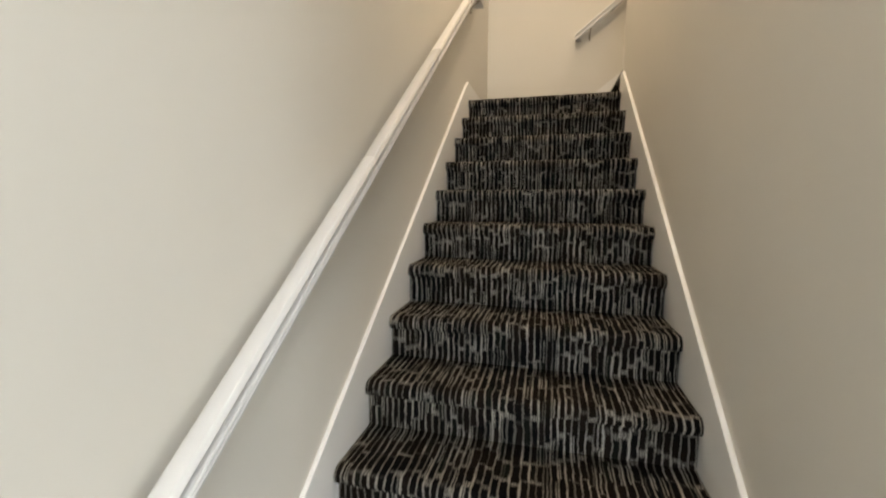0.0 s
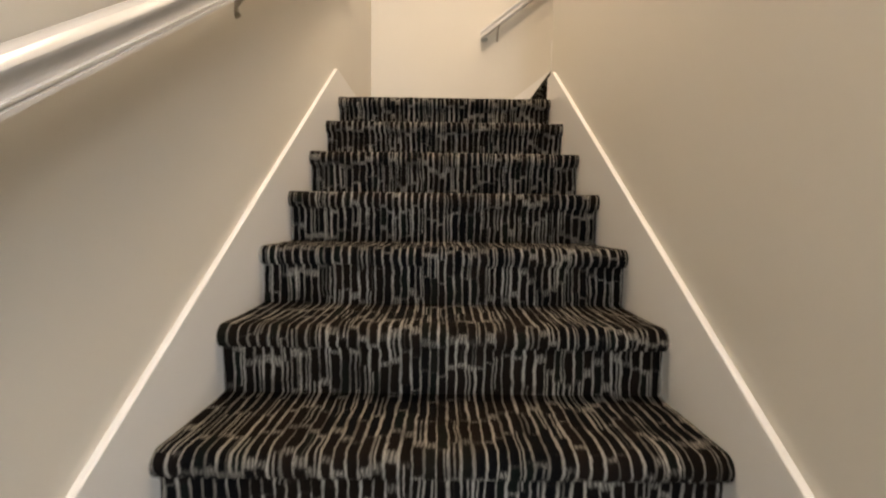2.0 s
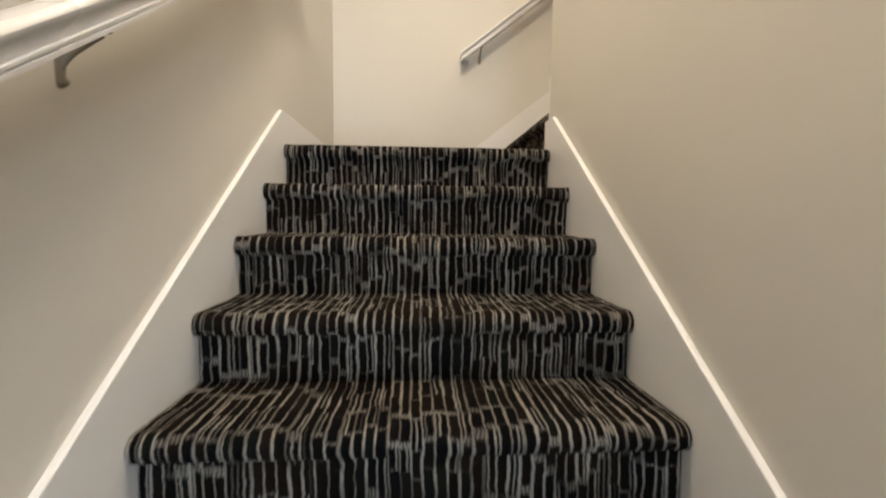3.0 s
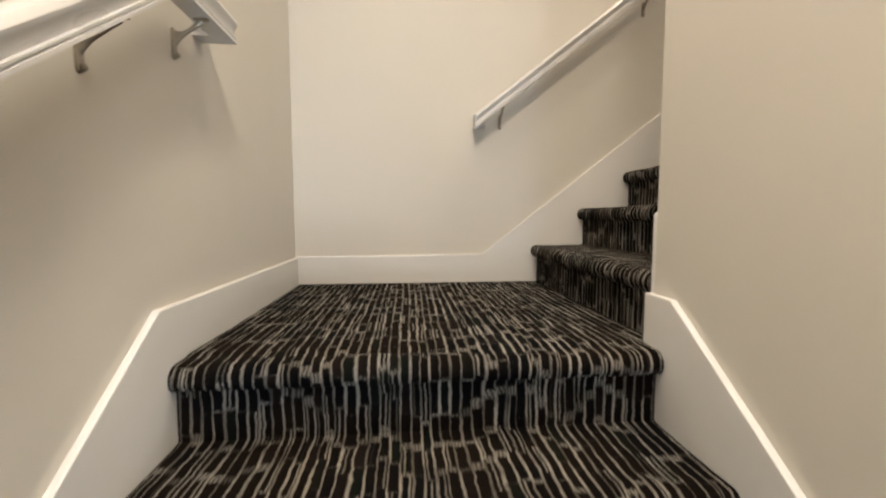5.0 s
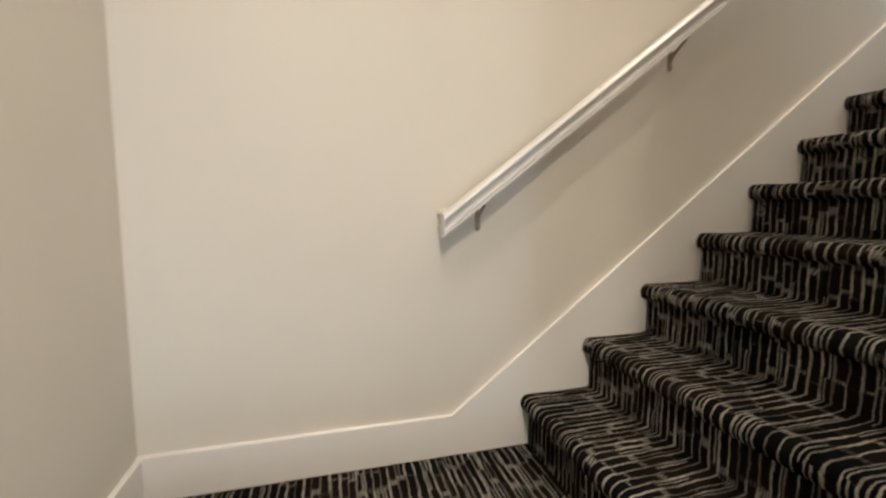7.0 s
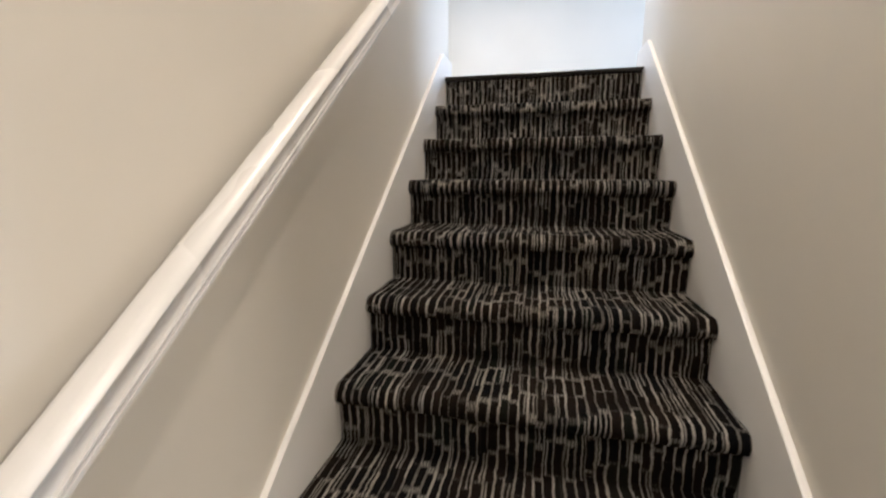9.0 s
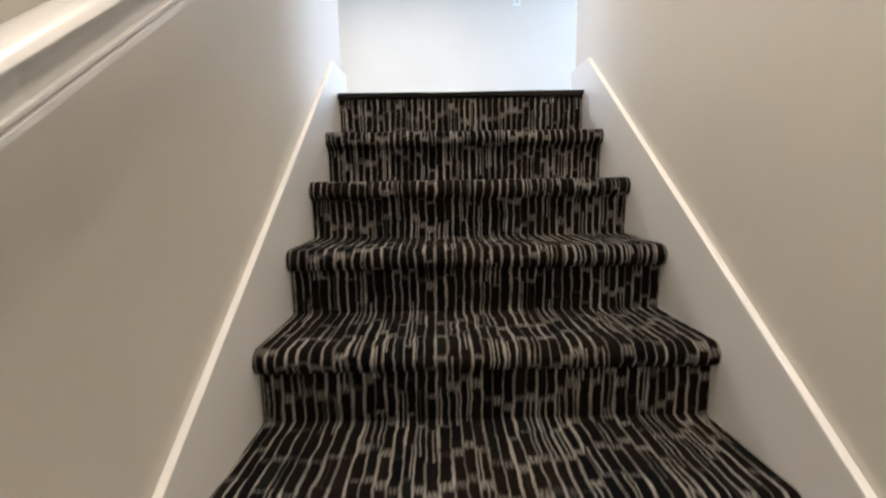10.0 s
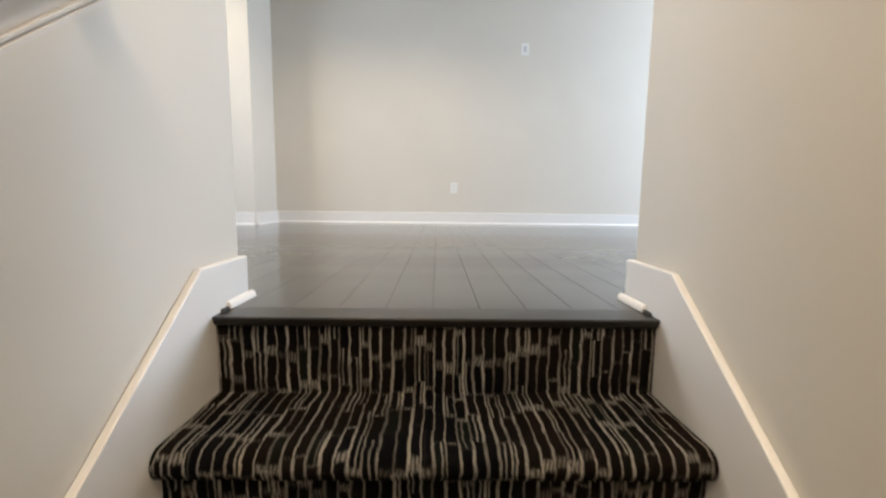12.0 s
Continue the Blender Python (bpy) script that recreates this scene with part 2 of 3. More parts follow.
# ---------------------------------------------------------------- walls, floors, ceilings
T = 0.12
LBL = "painted greige drywall, smooth with faint roller texture"
slab("wall_left", XL - T, XL, -5.60, YB + T, ZL - 0.1, ZC, wall_paint, LBL + ", beside the lower stairs", "wall")
slab("wall_back", XL, XE - T, YB, YB + T, ZL - 0.1, ZC, wall_paint, LBL + ", behind the landing", "wall")
slab("wall_right", XR, XR + T, YH, YI - T, ZL - 0.1, ZC, wall_paint, LBL + ", beside the lower stairs", "wall")
slab("wall_inner", XR, XE - T, YI - T, YI, ZL - 0.1, ZC, wall_paint, LBL + ", beside the upper stairs", "wall")
slab("wall_room_stair_left", XE - T, XE, YB, 4.20, ZL - 0.1, ZC, wall_paint, LBL + ", ending at the stair opening", "wall")
slab("wall_room_stair_right", XE - T, XE, YR, YI, ZL - 0.1, ZC, wall_paint, LBL + ", ending at the stair opening", "wall")
YS, XS = 2.350, 6.38
slab("wall_far", XF, XF + T, YR - T, YS, ZU - 0.2, ZC, wall_paint, "pale greige far wall of the upper room", "wall")
slab("wall_return", XS, XF + T, YS, 4.20, ZU - 0.2, ZC, wall_paint, "projecting greige wall corner of the upper room", "wall")
slab("ceiling", XL - T, XF + T, YR - T - 0.03, 4.32, ZC, ZC + 0.1, ceiling_paint, "flat white painted ceiling", "ceiling")
slab("ceiling_stair", XL, XR + T, YH, YB, ZS, ZS + 0.10, ceiling_paint, "flat white ceiling over the lower stairs and landing", "ceiling")
slab("wall_over_landing", XR, XR + T, YI, YB, ZS + 0.10, ZC, wall_paint, "greige wall above the landing ceiling", "wall")
slab("wall_over_hall", XL, XR + T, YH - T, YH, ZL + 2.62, ZC, wall_paint, "greige wall above the entry hall", "wall")
slab("ceiling_hall", XL, 3.30, -5.60, YH - T, ZL + 2.62, ZL + 2.72, ceiling_paint, "flat white entry hall ceiling", "ceiling")
slab("floor_hall", XL, 3.30, -5.60, -(N1 - 1) * RUN1 + OV, ZL - 0.1, ZL, plank_mat, "dark wood entry hall floor", "floor")
slab("wall_hall_end", XR + T, 3.30, YH, YH + T, ZL - 0.1, ZL + 2.72, wall_paint, "greige entry hall wall beside the stairs", "wall")


def turned(axis, a0, a1, b0, b1):
    """Extents (along the wall, across it) as x0, x1, y0, y1; axis names the direction that the wall runs in."""
    return (a0, a1, b0, b1) if axis == "x" else (b0, b1, a0, a1)


def wall_with_window(name, face, a0, a1, z0, z1, wa0, wa1, wz0, wz1, thick, label, axis="x"):
    """An upright wall with one opening through it; its upper-coordinate face lies at face."""
    bm = bmesh.new()
    for p0, p1, q0, q1 in ((a0, wa0, z0, z1), (wa1, a1, z0, z1), (wa0, wa1, z0, wz0), (wa0, wa1, wz1, z1)):
        box(bm, *turned(axis, p0, p1, face - thick, face), q0, q1)
    return tagged(part(name, bm, wall_paint), label, "wall", kind="structure")


def window(name, face, a0, a1, z0, z1, label, axis="x"):
    root = tagged(new(name), label, "window", kind="structure")
    w = 0.05
    bm = bmesh.new()
    for b in ((a0, a0 + w, z0, z1), (a1 - w, a1, z0, z1), (a0 + w, a1 - w, z0, z0 + w), (a0 + w, a1 - w, z1 - w, z1)):
        box(bm, *turned(axis, b[0], b[1], face - 0.11, face - 0.07), b[2], b[3])
    part("window_frame", bm, trim_paint, root)
    pane = part("pane", box(bmesh.new(), *turned(axis, a0 + w, a1 - w, face - 0.092, face - 0.086), z0 + w, z1 - w), glass, root)
    pane.visible_shadow = False
    return root


wall_with_window("wall_hall_front", -5.60 + T, XL, 3.30, ZL - 0.1, ZL + 2.72, 0.60, 1.90, ZL + 0.20, ZL + 2.15, T, "greige entry wall with a glazed opening")
window("window_4", -5.60 + T, 0.60, 1.90, ZL + 0.20, ZL + 2.15, "tall white framed entry window")
wall_with_window("wall_hall_right", 3.30 + T, -5.60, YH, ZL - 0.1, ZL + 2.72, -5.20, -3.90, ZL + 0.20, ZL + 2.15, T, "greige entry wall with a glazed opening", "y")
window("window_1", 3.30 + T, -5.20, -3.90, ZL + 0.20, ZL + 2.15, "tall white framed entry window", "y")
wall_with_window("wall_room_right", YR, XE - T, XF, ZU - 0.2, ZC, 4.9, 6.7, ZU + 0.40, ZU + 2.15, T, "greige side wall of the upper room with a window")
wall_with_window("wall_room_left", 4.20 + T, XE - T, XF + T, ZU - 0.2, ZC, 3.9, 5.5, ZU + 0.40, ZU + 2.15, T, "greige side wall of the upper room with a window")
window("window_3", 4.20 + T, 3.9, 5.5, ZU + 0.40, ZU + 2.15, "white framed window in the upper room side wall")
window("window_2", YR, 4.9, 6.7, ZU + 0.40, ZU + 2.15, "white framed window in the upper room")

# subfloor of the upper room and of the landing
slab("floor_upper_base", XT + 0.045, XF, YR, 4.20, ZU - 0.20, ZU - 0.021, slot_dark, "dark gaps and subfloor under the boards", "floor")


# ---------------------------------------------------------------- carpeted stairs
def nose_profile(run):
    """Side view of one carpeted step: along the way, up. The nosing's front is at 0, its top at 0."""
    pts = [(OV + 0.001, -RISE), (OV + 0.001, -0.075), (OV, -0.064), (OV - 0.004, -0.0595)]
    pts += [(OV - OV * math.cos(a), -0.031 + 0.031 * math.sin(a)) for a in np.linspace(-0.95, 1.35, 9)]
    pts += [(OV + 0.016, -0.0003), (0.080, -0.001), (run * 0.6, -0.001), (run + OV - 0.02, 0.0005), (run + OV, 0.004)]
    return pts


def carpet_strip(profile, place, width, v0, cols, seed):
    """A carpet bent over a side profile; place(u, s, z) gives the point. The map runs along the bent length."""
    bm = bmesh.new()
    uvl = bm.loops.layers.uv.new("UVMap")
    fine = [profile[0]]
    for a, b in zip(profile, profile[1:]):
        k = max(1, int(math.hypot(b[0] - a[0], b[1] - a[1]) / 0.045))
        fine += [(a[0] + (b[0] - a[0]) * i / k, a[1] + (b[1] - a[1]) * i / k) for i in range(1, k + 1)]
    length = [0.0]
    for a, b in zip(fine, fine[1:]):
        length.append(length[-1] + math.hypot(b[0] - a[0], b[1] - a[1]))
    grid = []
    for i in range(cols + 1):
        u = width * i / cols
        col = []
        for j, (s, z) in enumerate(fine):
            amp = 0.0 if j in (0, len(fine) - 1) else 0.0022
            w = noise.noise((u * 9.0, length[j] * 14.0, seed * 7.3)) * amp
            col.append(bm.verts.new(place(u, s - w * 0.7, z + w)))
        grid.append(col)
    for i in range(cols):
        for j in range(len(fine) - 1):
            f = bm.faces.new((grid[i][j], grid[i + 1][j], grid[i + 1][j + 1], grid[i][j + 1]))
            for lp, (a, b) in zip(f.loops, ((i, j), (i + 1, j), (i + 1, j + 1), (i, j + 1))):
                lp[uvl].uv = (width * a / cols + 3.1, v0 + length[b])
    # closing sides, back and underside
    s_end, z_low = fine[-1][0], fine[0][1]
    for i in (0, cols):
        corner = bm.verts.new(place(width * i / cols, s_end, z_low))
        bm.faces.new(grid[i] + [corner])
    return bm, length[-1]


STEP_LABEL = "step wrapped in dark brown carpet with pale broken stripes"
lower = tagged(new("stairs_lower"), "lower flight of carpeted stairs, dark with pale broken stripes", "stairs", kind="structure")
for k in range(1, N1):
    bm, ln = carpet_strip(nose_profile(RUN1), lambda u, s, z, k=k: (u, -k * RUN1 - FW + s, -k * RISE + z), W1, -k * (RUN1 + RISE + 0.02), 40, k)
    smooth(part("step", bm, carpet, lower, STEP_LABEL))

upper = tagged(new("stairs_upper"), "upper flight of carpeted stairs, dark with pale broken stripes", "stairs", kind="structure")
for k in range(1, N2):
    bm, ln = carpet_strip(nose_profile(RUN2), lambda u, s, z, k=k: (X1 + (k - 1) * RUN2 - FW + s, D - u, k * RISE + z), D - Y2, 20 + k * (RUN2 + RISE + 0.02), 40, 30 + k)
    smooth(part("step", bm, carpet, upper, STEP_LABEL))
# carpeted top riser, under the wooden nosing
bm, ln = carpet_strip([(0.016, -RISE), (0.016, -0.10), (0.016, -0.024), (0.030, -0.024)], lambda u, s, z: (XT + s, D - u, ZU + z), D - Y2, 20 + N2 * (RUN2 + RISE + 0.02), 40, 50)
smooth(part("riser", bm, carpet, upper, "carpeted top riser under a dark wood nosing"))

# landing: a nosing in front, then the flat carpet up to the first riser
landing = tagged(new("landing"), "carpeted landing, dark with pale broken stripes", "landing", kind="structure")
front = nose_profile(Y2 - OV + FW)
bm, ln = carpet_strip(front, lambda u, s, z: (u, s - FW, z), W1, 0.0, 40, 60)
smooth(part("landing_nosing", bm, carpet, landing))
bm, ln2 = carpet_strip([(Y2, -0.03), (Y2, 0.0035), (Y2 + 0.002, 0.004), (Y2 + 0.25, 0.001), (Y2 + 0.5, 0.0), (D - 0.25, 0.0), (D - 0.02, 0.0), (D, 0.002)],
                       lambda u, s, z: (u, s, z), X1 + OV + 0.002, ln - 0.034, 40, 61)
smooth(part("landing_carpet", bm, carpet, landing))


# ---------------------------------------------------------------- skirting boards
def skirting(name, outline, axis, a, b, label):
    ob = part(name, prism(bmesh.new(), outline, axis, a, b, 0.0040), trim_paint)
    return tagged(ob, label, "skirting board", kind="structure")


HS = 0.132                                  # height of the level skirting
YK = -0.020                                 # bend at the landing
def line1(y): return HS + (y - YK) * S1
XK = 0.899                                  # bend at the back wall
def line2(x): return HS + 0.004 + (x - XK) * S2
HT = ZU + 0.115                             # level skirting at the top
XH = XK + (HT - HS - 0.004) / S2
SKL = "white painted skirting board, raked along the carpeted stairs"
skirting("baseboard_lower_left", [(YH, line1(YH)), (YK, HS), (D, HS), (D, -0.15), (YK, -0.30), (YH, line1(YH) - 0.5)], "x", XL, 0.0, SKL)
skirting("baseboard_lower_right", [(YH, line1(YH)), (YK, HS), (Y2 - 0.0005, HS), (Y2 - 0.0005, -0.15), (YK, -0.30), (YH, line1(YH) - 0.5)], "x", W1, XR, SKL)
skirting("baseboard_back", [(XL, HS + 0.004), (XK, HS + 0.004), (XH, HT), (XE + SK, HT), (XE + SK, ZU - 0.03), (XT, ZU - 0.3), (XK + 0.3, -0.1), (XL, -0.1)], "y", D, YB, SKL)
skirting("baseboard_inner", [(XR - 0.0005, 0.05), (XR - 0.0005, line2(XR)), (XH, HT), (XE + SK, HT), (XE + SK, ZU - 0.03), (XT, ZU - 0.3), (XR + 0.3, -0.1)], "y", YI, Y2, SKL)
BB = "white painted baseboard with a small shoe moulding on dark boards"


def room_baseboard(name, x0, x1, y0, y1, nx, ny, h=0.123):
    """A straight baseboard on a wall line of the upper room; (nx, ny) points into the room."""
    root = tagged(new(name), BB, "baseboard", kind="structure")
    e = 0.0005
    if nx:
        xa, xb = sorted((x0, x0 + nx * SK))
        part("board", box(bmesh.new(), xa, xb, y0, y1, ZU, ZU + h, 0.003), trim_paint, root)
        bm = bmesh.new()
        s = x0 + nx * (SK + e)
        out = [(s, ZU)] + [(s + nx * 0.014 * math.cos(a), ZU + 0.019 * math.sin(a)) for a in np.linspace(0, math.pi / 2, 6)]
        prism(bm, out, "y", y0, y1)
        part("shoe_moulding", bm, trim_paint, root)
    else:
        ya, yb = sorted((y0, y0 + ny * SK))
        part("board", box(bmesh.new(), x0, x1, ya, yb, ZU, ZU + h, 0.003), trim_paint, root)
        bm = bmesh.new()
        s = y0 + ny * (SK + e)
        out = [(s, ZU)] + [(s + ny * 0.014 * math.cos(a), ZU + 0.019 * math.sin(a)) for a in np.linspace(0, math.pi / 2, 6)]
        prism(bm, out, "x", x0, x1)
        part("shoe_moulding", bm, trim_paint, root)
    return root


room_baseboard("baseboard_far", XF, XF, YR, YS, -1, 0)
room_baseboard("baseboard_return_side", XS, XF - SK, YS, YS, 0, -1)
room_baseboard("baseboard_return_face", XS, XS, YS, 4.20, -1, 0)
room_baseboard("baseboard_stair_left", XE, XE, YB + 0.001, 4.20, 1, 0, HT - ZU)
room_baseboard("baseboard_stair_right", XE, XE, YR, YI - 0.001, 1, 0, HT - ZU)
# short shoe mouldings that run back along the stair opening
for name, y, ny in (("shoe_left", D, -1), ("shoe_right", Y2, 1)):
    bm = bmesh.new()
    s = y + ny * 0.0005
    out = [(s, ZU + 0.001)] + [(s + ny * 0.012 * math.cos(a), ZU + 0.001 + 0.018 * math.sin(a)) for a in np.linspace(0, math.pi / 2, 6)]
    prism(bm, out, "x", 3.338, XE + SK + 0.016)
    tagged(part("shoe_moulding", bm, trim_paint), "short white shoe moulding with a cut end", "moulding", kind="structure")


# ---------------------------------------------------------------- handrails
def rail_outline():
    half = [(0.010, 0.0345), (0.019, 0.0320), (0.0255, 0.0250), (0.0280, 0.019), (0.0270, 0.0125), (0.0245, 0.0080), (0.0215, 0.0025),
            (0.0190, -0.004), (0.0182, -0.012), (0.0195, -0.0165), (0.0245, -0.0175), (0.0245, -0.0215), (0.0212, -0.0225), (0.0212, -0.0258), (0.0250, -0.0268), (0.0250, -0.034)]
    return half + [(-x, z) for x, z in half[::-1]]


def sweep_rail(path, side):
    """The moulded rail along a path in a vertical plane; side is the level direction across it. Sections stand plumb."""
    bm = bmesh.new()
    out = rail_outline()
    rings = []
    for i, p in enumerate(path):
        rings.append([bm.verts.new(Vector(p) + Vector(side) * a + Vector((0, 0, b))) for a, b in out])
    k = len(out)
    for r0, r1 in zip(rings, rings[1:]):
        for j in range(k):
            bm.faces.new((r0[j], r0[(j + 1) % k], r1[(j + 1) % k], r1[j]))
    bm.faces.new(rings[0])
    bm.faces.new(rings[-1][::-1])
    return bm


def bracket(parent, at, out, rail_z):
    """A cast bracket: a slim wall plate with a knob below, a saddle strip under the rail, and a slim curved arm between them."""
    at, out = Vector(at), Vector(out)
    along = Vector((0, 0, 1)).cross(out)
    up = Vector((0, 0, 1))
    top = rail_z - at.z

    def lozenge(bm, c, a, b, n, ra, rb, thick):
        """A rounded strip with half-lengths ra along a and rb along b, thick along n."""
        prev = None
        for d, f in ((0.0, 1.0), (0.6, 1.0), (0.9, 0.85), (1.0, 0.5)):
            ring = []
            for w in np.linspace(0, 2 * math.pi, 17)[:-1]:
                ca, sa = math.cos(w), math.sin(w)
                k = 0.45
                ring.append(bm.verts.new(c + n * (thick * d) + a * (ra * f * math.copysign(abs(ca) ** k, ca)) + b * (rb * f * math.copysign(abs(sa) ** k, sa))))
            if prev:
                for i in range(16):
                    bm.faces.new((prev[i], prev[(i + 1) % 16], ring[(i + 1) % 16], ring[i]))
            else:
                bm.faces.new(ring[::-1])
            prev = ring
        bm.faces.new(prev)

    bm = bmesh.new()
    lozenge(bm, at + up * -0.030, along, up, out, 0.0085, 0.036, 0.006)
    br = smooth(part("bracket", bm, nickel, parent, "aged nickel handrail bracket"))
    bm = bmesh.new()
    lozenge(bm, at + out * OFF + up * top, along, out, -up, 0.0085, 0.017, 0.004)
    smooth(part("saddle", bm, nickel, br))
    # the arm rises from the top of the plate to the saddle, filleted at both ends
    bm = bmesh.new()
    rings = []
    for t in np.linspace(0, 1, 12):
        a = 0.002 + OFF * t
        b = -0.016 + (top + 0.012) * (0.35 * t + 0.65 * t ** 1.8)
        th = 0.0046 + 0.018 * max(0.0, 1 - 2.0 * t) ** 2 + 0.005 * max(0.0, 2.2 * t - 1.2) ** 2
        slope = 0.20 + 0.5 * t
        nrm = out * -math.sin(slope) + up * math.cos(slope)
        c = at + out * a + up * b
        rings.append([bm.verts.new(c + nrm * (th * math.cos(w)) + along * (0.0052 * math.sin(w))) for w in np.linspace(0, 2 * math.pi, 11)[:-1]])
    for r0, r1 in zip(rings, rings[1:]):
        for i in range(10):
            bm.faces.new((r0[i], r0[(i + 1) % 10], r1[(i + 1) % 10], r1[i]))
    bm.faces.new(rings[0])
    bm.faces.new(rings[-1][::-1])
    smooth(part("arm", bm, nickel, br))
    bm = bmesh.new()
    bmesh.ops.create_uvsphere(bm, u_segments=12, v_segments=8, radius=0.0065, matrix=Matrix.Translation(at + out * 0.008 + up * (-0.056)))
    smooth(part("knob", bm, nickel, br))
    return br


OFF = 0.065                                # rail's middle from the wall
RAIL1, RAIL2 = 0.824, 0.831                # rail's middle over the nosing line
ZA = 0.822                                 # level part at the landing
def rail1(y): return RAIL1 + y * S1
def rail2(x): return RAIL2 + RISE + (x - X1) * S2
YA = (ZA - RAIL1) / S1
RL = "white moulded wooden handrail on metal brackets"
rail_a = tagged(new("handrail"), RL + ", turning level at the landing", "handrail")
xa = XL + OFF
smooth(part("rail", sweep_rail([(xa, -3.25, rail1(-3.25)), (xa, YA, ZA), (xa, 0.262, ZA)], (1, 0, 0)), rail_paint, rail_a), 28)
smooth(part("rail_return", sweep_rail([(XL, 0.2345, ZA - 0.0004), (xa, 0.2345, ZA - 0.0004)], (0, 1, 0)), rail_paint, rail_a), 28)
for y in (-2.88, -1.965, -1.082, -0.176, 0.118):
    zr = rail1(y) if y < YA else ZA
    bracket(rail_a, (XL, y, zr - 0.062), (1, 0, 0), zr - 0.0345)
rail_b = tagged(new("handrail"), RL + ", rising from the landing", "handrail")
yb = YB - OFF
smooth(part("rail", sweep_rail([(0.8475, yb, rail2(0.8475)), (3.017, yb, rail2(3.017))], (0, 1, 0)), rail_paint, rail_b), 28)
smooth(part("rail_return", sweep_rail([(0.876, YB, rail2(0.868)), (0.876, yb, rail2(0.868))], (1, 0, 0)), rail_paint, rail_b), 28)
smooth(part("rail_return", sweep_rail([(2.99, YB, rail2(2.99)), (2.99, yb, rail2(2.99))], (1, 0, 0)), rail_paint, rail_b), 28)
for x in (0.983, 1.705, 2.485):
    bracket(rail_b, (x, YB, rail2(x) - 0.062), (0, -1, 0), rail2(x) - 0.0345)


# ---------------------------------------------------------------- lamps in the ceiling
def downlight(x, y, top, size):
    root = tagged(new("ceiling_downlight"), "round flush ceiling light, white rim, lit warm", "ceiling light", group="ceiling downlights")
    bm = bmesh.new()
    rings = []
    for r, z in ((size - 0.005, 0.0), (size + 0.005, -0.006), (size + 0.027, -0.006), (size + 0.031, -0.001)):
        rings.append([bm.verts.new((x + r * math.cos(a), y + r * math.sin(a), top + z)) for a in np.linspace(0, 2 * math.pi, 25)[:-1]])
    for r0, r1 in zip(rings, rings[1:]):
        for i in range(24):
            bm.faces.new((r0[i], r0[(i + 1) % 24], r1[(i + 1) % 24], r1[i]))
    part("trim_ring", bm, trim_paint, root)
    bm = bmesh.new()
    bmesh.ops.create_circle(bm, cap_ends=True, segments=24, radius=size, matrix=Matrix.Translation((x, y, top - 0.003)))
    part("lens", bm, lamp_glow, root)
    return root


for lx, ly, lz, lp, wide, r, tone in CEILING_LAMPS + ROOM_LAMPS:
    downlight(lx, ly, lz, r)


# ---------------------------------------------------------------- plates on the far wall
def wall_plate(y, z, w, h, label, kind):
    root = tagged(new(kind), label, "outlet" if kind == "wall_outlet" else "wall plate")
    part("cover_plate", box(bmesh.new(), XF - 0.006, XF, y - w / 2, y + w / 2, z - h / 2, z + h / 2, 0.002), plate_plastic, root)
    if kind == "wall_outlet":
        for dz in (-0.020, 0.020):
            part("socket", box(bmesh.new(), XF - 0.009, XF - 0.006, y - 0.017, y + 0.017, z + dz - 0.014, z + dz + 0.014, 0.001), plate_plastic, root)
            for dy in (-0.006, 0.006):
                part("slot", box(bmesh.new(), XF - 0.0096, XF - 0.009, y + dy - 0.0012, y + dy + 0.0012, z + dz - 0.005, z + dz + 0.006), slot_dark, root)
    else:
        part("opening", box(bmesh.new(), XF - 0.0075, XF - 0.006, y - 0.016, y + 0.016, z - 0.030, z + 0.030), plate_shade, root)
    return root


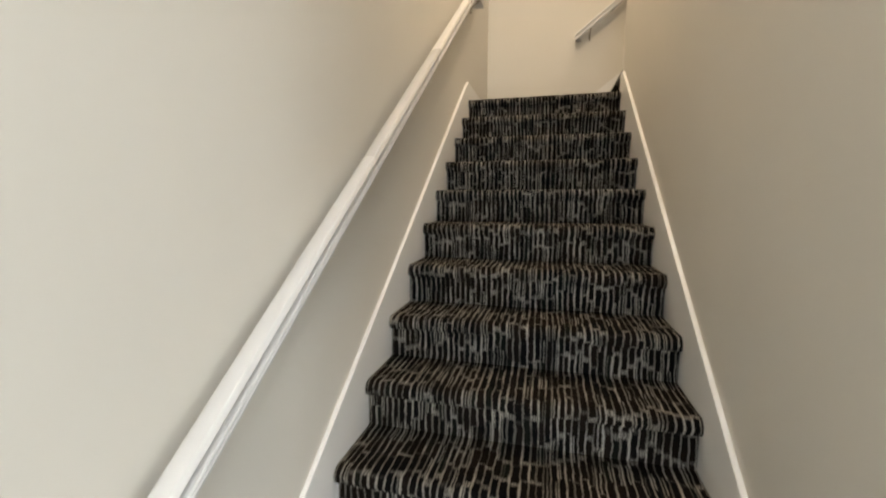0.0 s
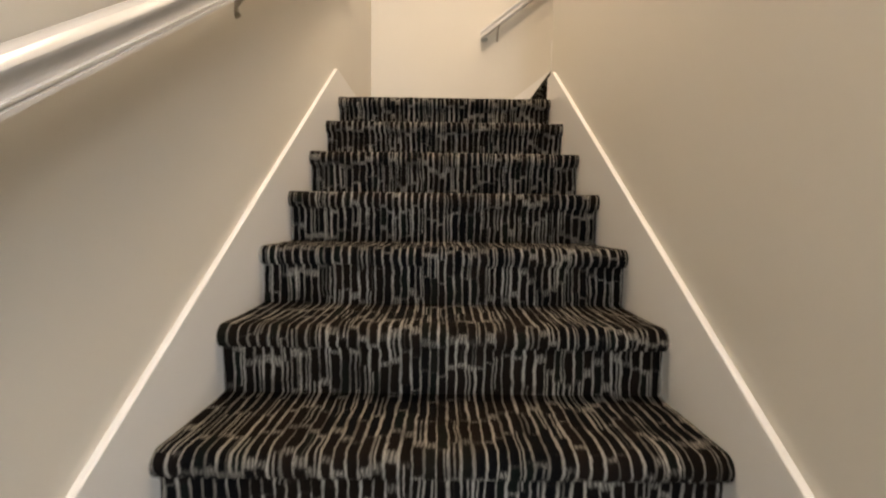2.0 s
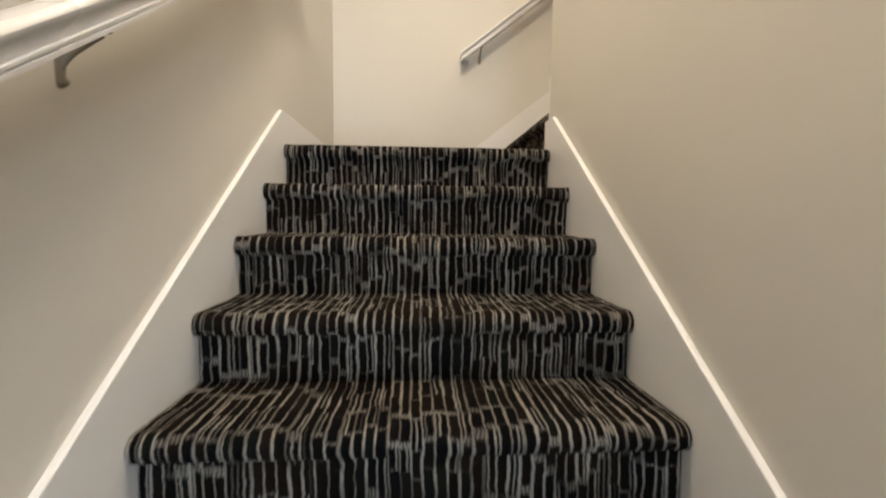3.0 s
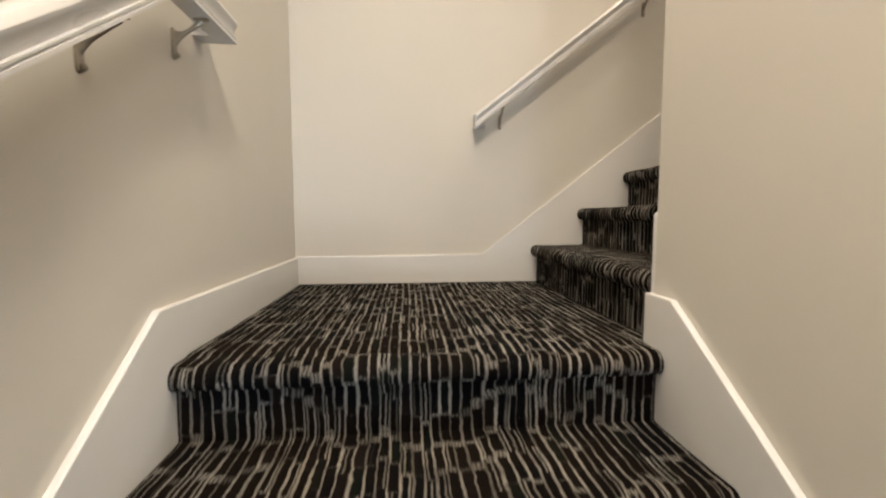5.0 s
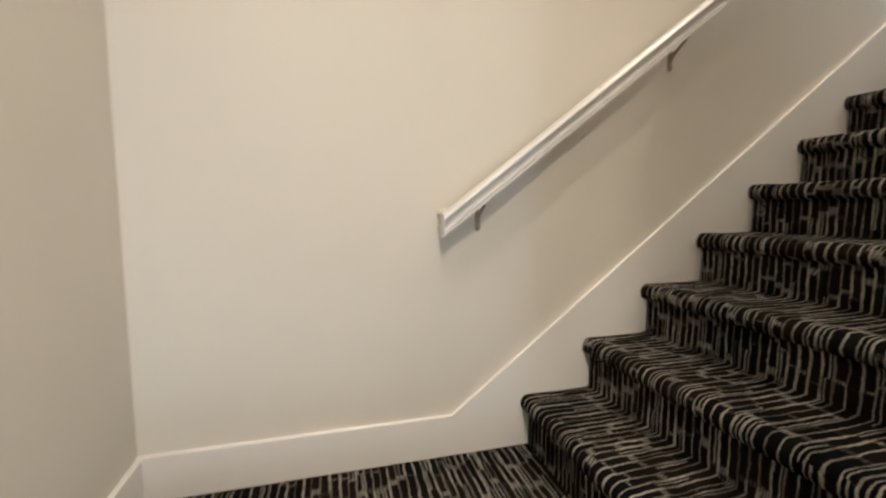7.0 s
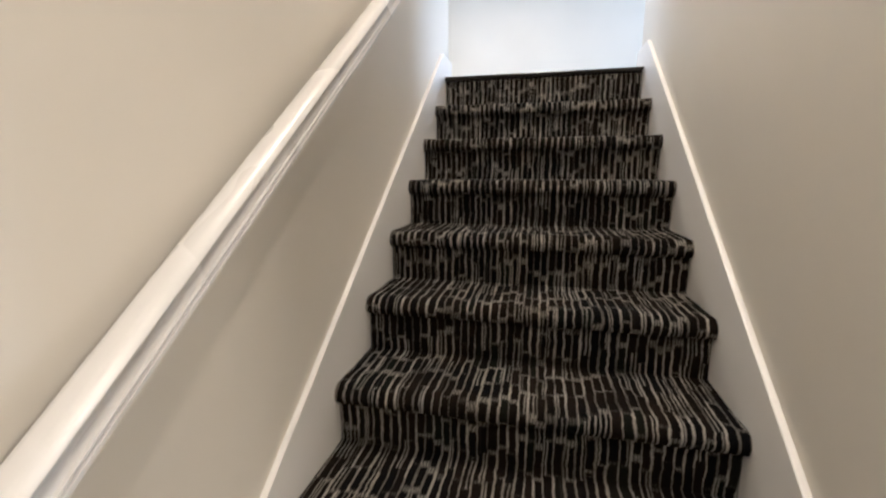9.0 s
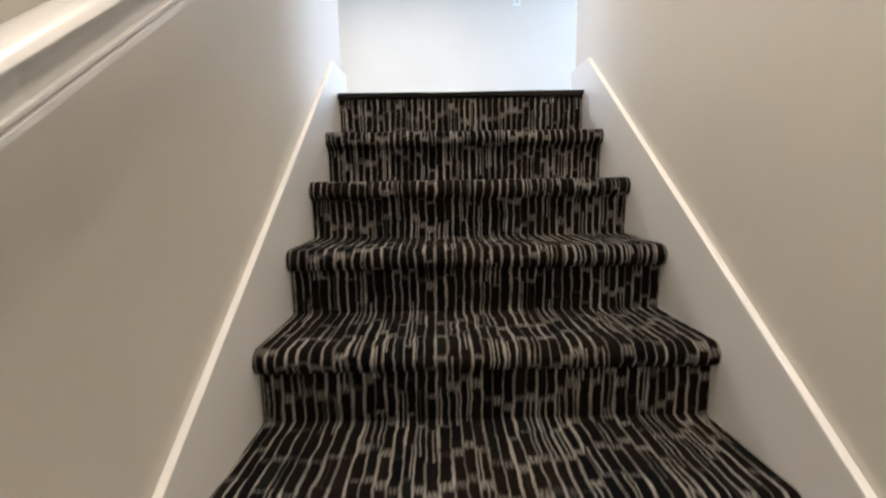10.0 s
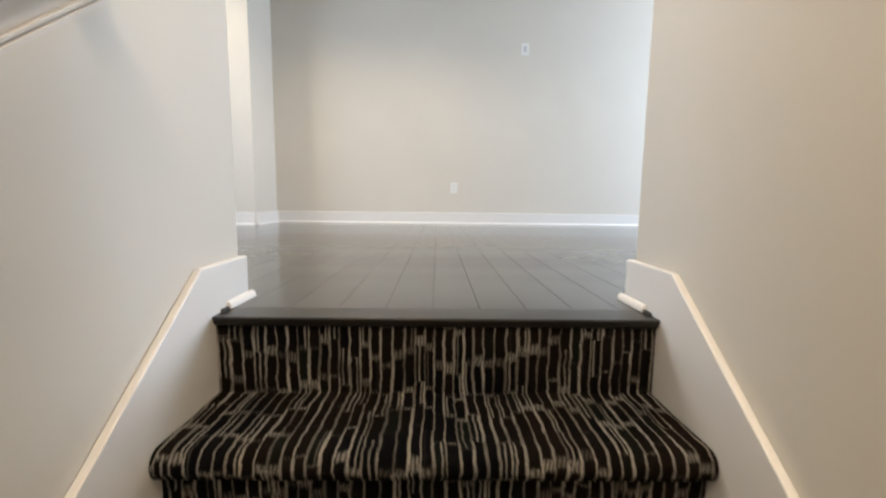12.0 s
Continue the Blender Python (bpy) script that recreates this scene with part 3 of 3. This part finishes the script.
wall_plate(0.424, 2.243, 0.072, 0.116, "white duplex outlet on the pale far wall", "wall_outlet")
wall_plate(-0.304, 3.696, 0.080, 0.118, "white plate with a grey insert high on the far wall", "cable_plate")

# ---------------------------------------------------------------- wooden floor of the upper room
# added dark strips that stand for the shadow gaps at the shoe ends
for y, ny in ((D, -1), (Y2, 1)):
    ya, yb2 = sorted((y + ny * 0.0005, y + ny * 0.0085))
    gap_strip = part("shoe_gap_shade", box(bmesh.new(), 3.308, 3.3375, ya, yb2, ZU + 0.0005, ZU + 0.0075, 0.0012), slot_dark)
    tagged(gap_strip, "dark strip standing for the shadow gap at the shoe moulding's end", "moulding", kind="structure")
nosing_out = [(XT + 0.006, ZU - 0.018), (XT, ZU - 0.004), (XT + 0.0012, ZU - 0.0012), (XT + 0.004, ZU), (XT + 0.088, ZU), (XT + 0.088, ZU - 0.023), (XT + 0.012, ZU - 0.023)]
nosing = part("stair_nosing", prism(bmesh.new(), nosing_out, "y", Y2 - 0.003, D + 0.003), nosing_mat)
tagged(nosing, "dark stained wooden stair nosing at the floor edge", "stair nosing", kind="structure")
floor = tagged(new("floor_upper"), "dark stained satin wooden floor boards", "floor", kind="structure")
PW = 0.1175
shared = {}
XB = XT + 0.0882


def plank(x0, x1, y0, y1):
    key = (round(x1 - x0, 2), round(y1 - y0, 3))
    if key not in shared:
        g = 0.0004
        shared[key] = mesh_of("plank", box(bmesh.new(), g, x1 - x0 - g, g, y1 - y0 - g, -0.020, 0.0, 0.0004, 1), plank_mat)
    ob = new("plank", shared[key])
    ob.parent = floor
    ob.location = (x0, y0, ZU)


rng = random.Random(5)
y = 0.611 - PW * 50
while y < 4.20 - 0.01:
    if y + PW > YR:
        ya, yz = max(y, YR), min(y + PW, 4.20)
        inside = yz > Y2 - 0.03 and ya < D + 0.03
        x = XB if inside else XE
        cuts = [x]
        nxt = x + rng.uniform(2.5, 4.2)
        while nxt < XF - 0.3:
            cuts.append(nxt)
            nxt += rng.uniform(1.8, 2.6)
        cuts.append(XF)
        for a, b in zip(cuts, cuts[1:]):
            plank(a, b, ya, yz)
    y += PW
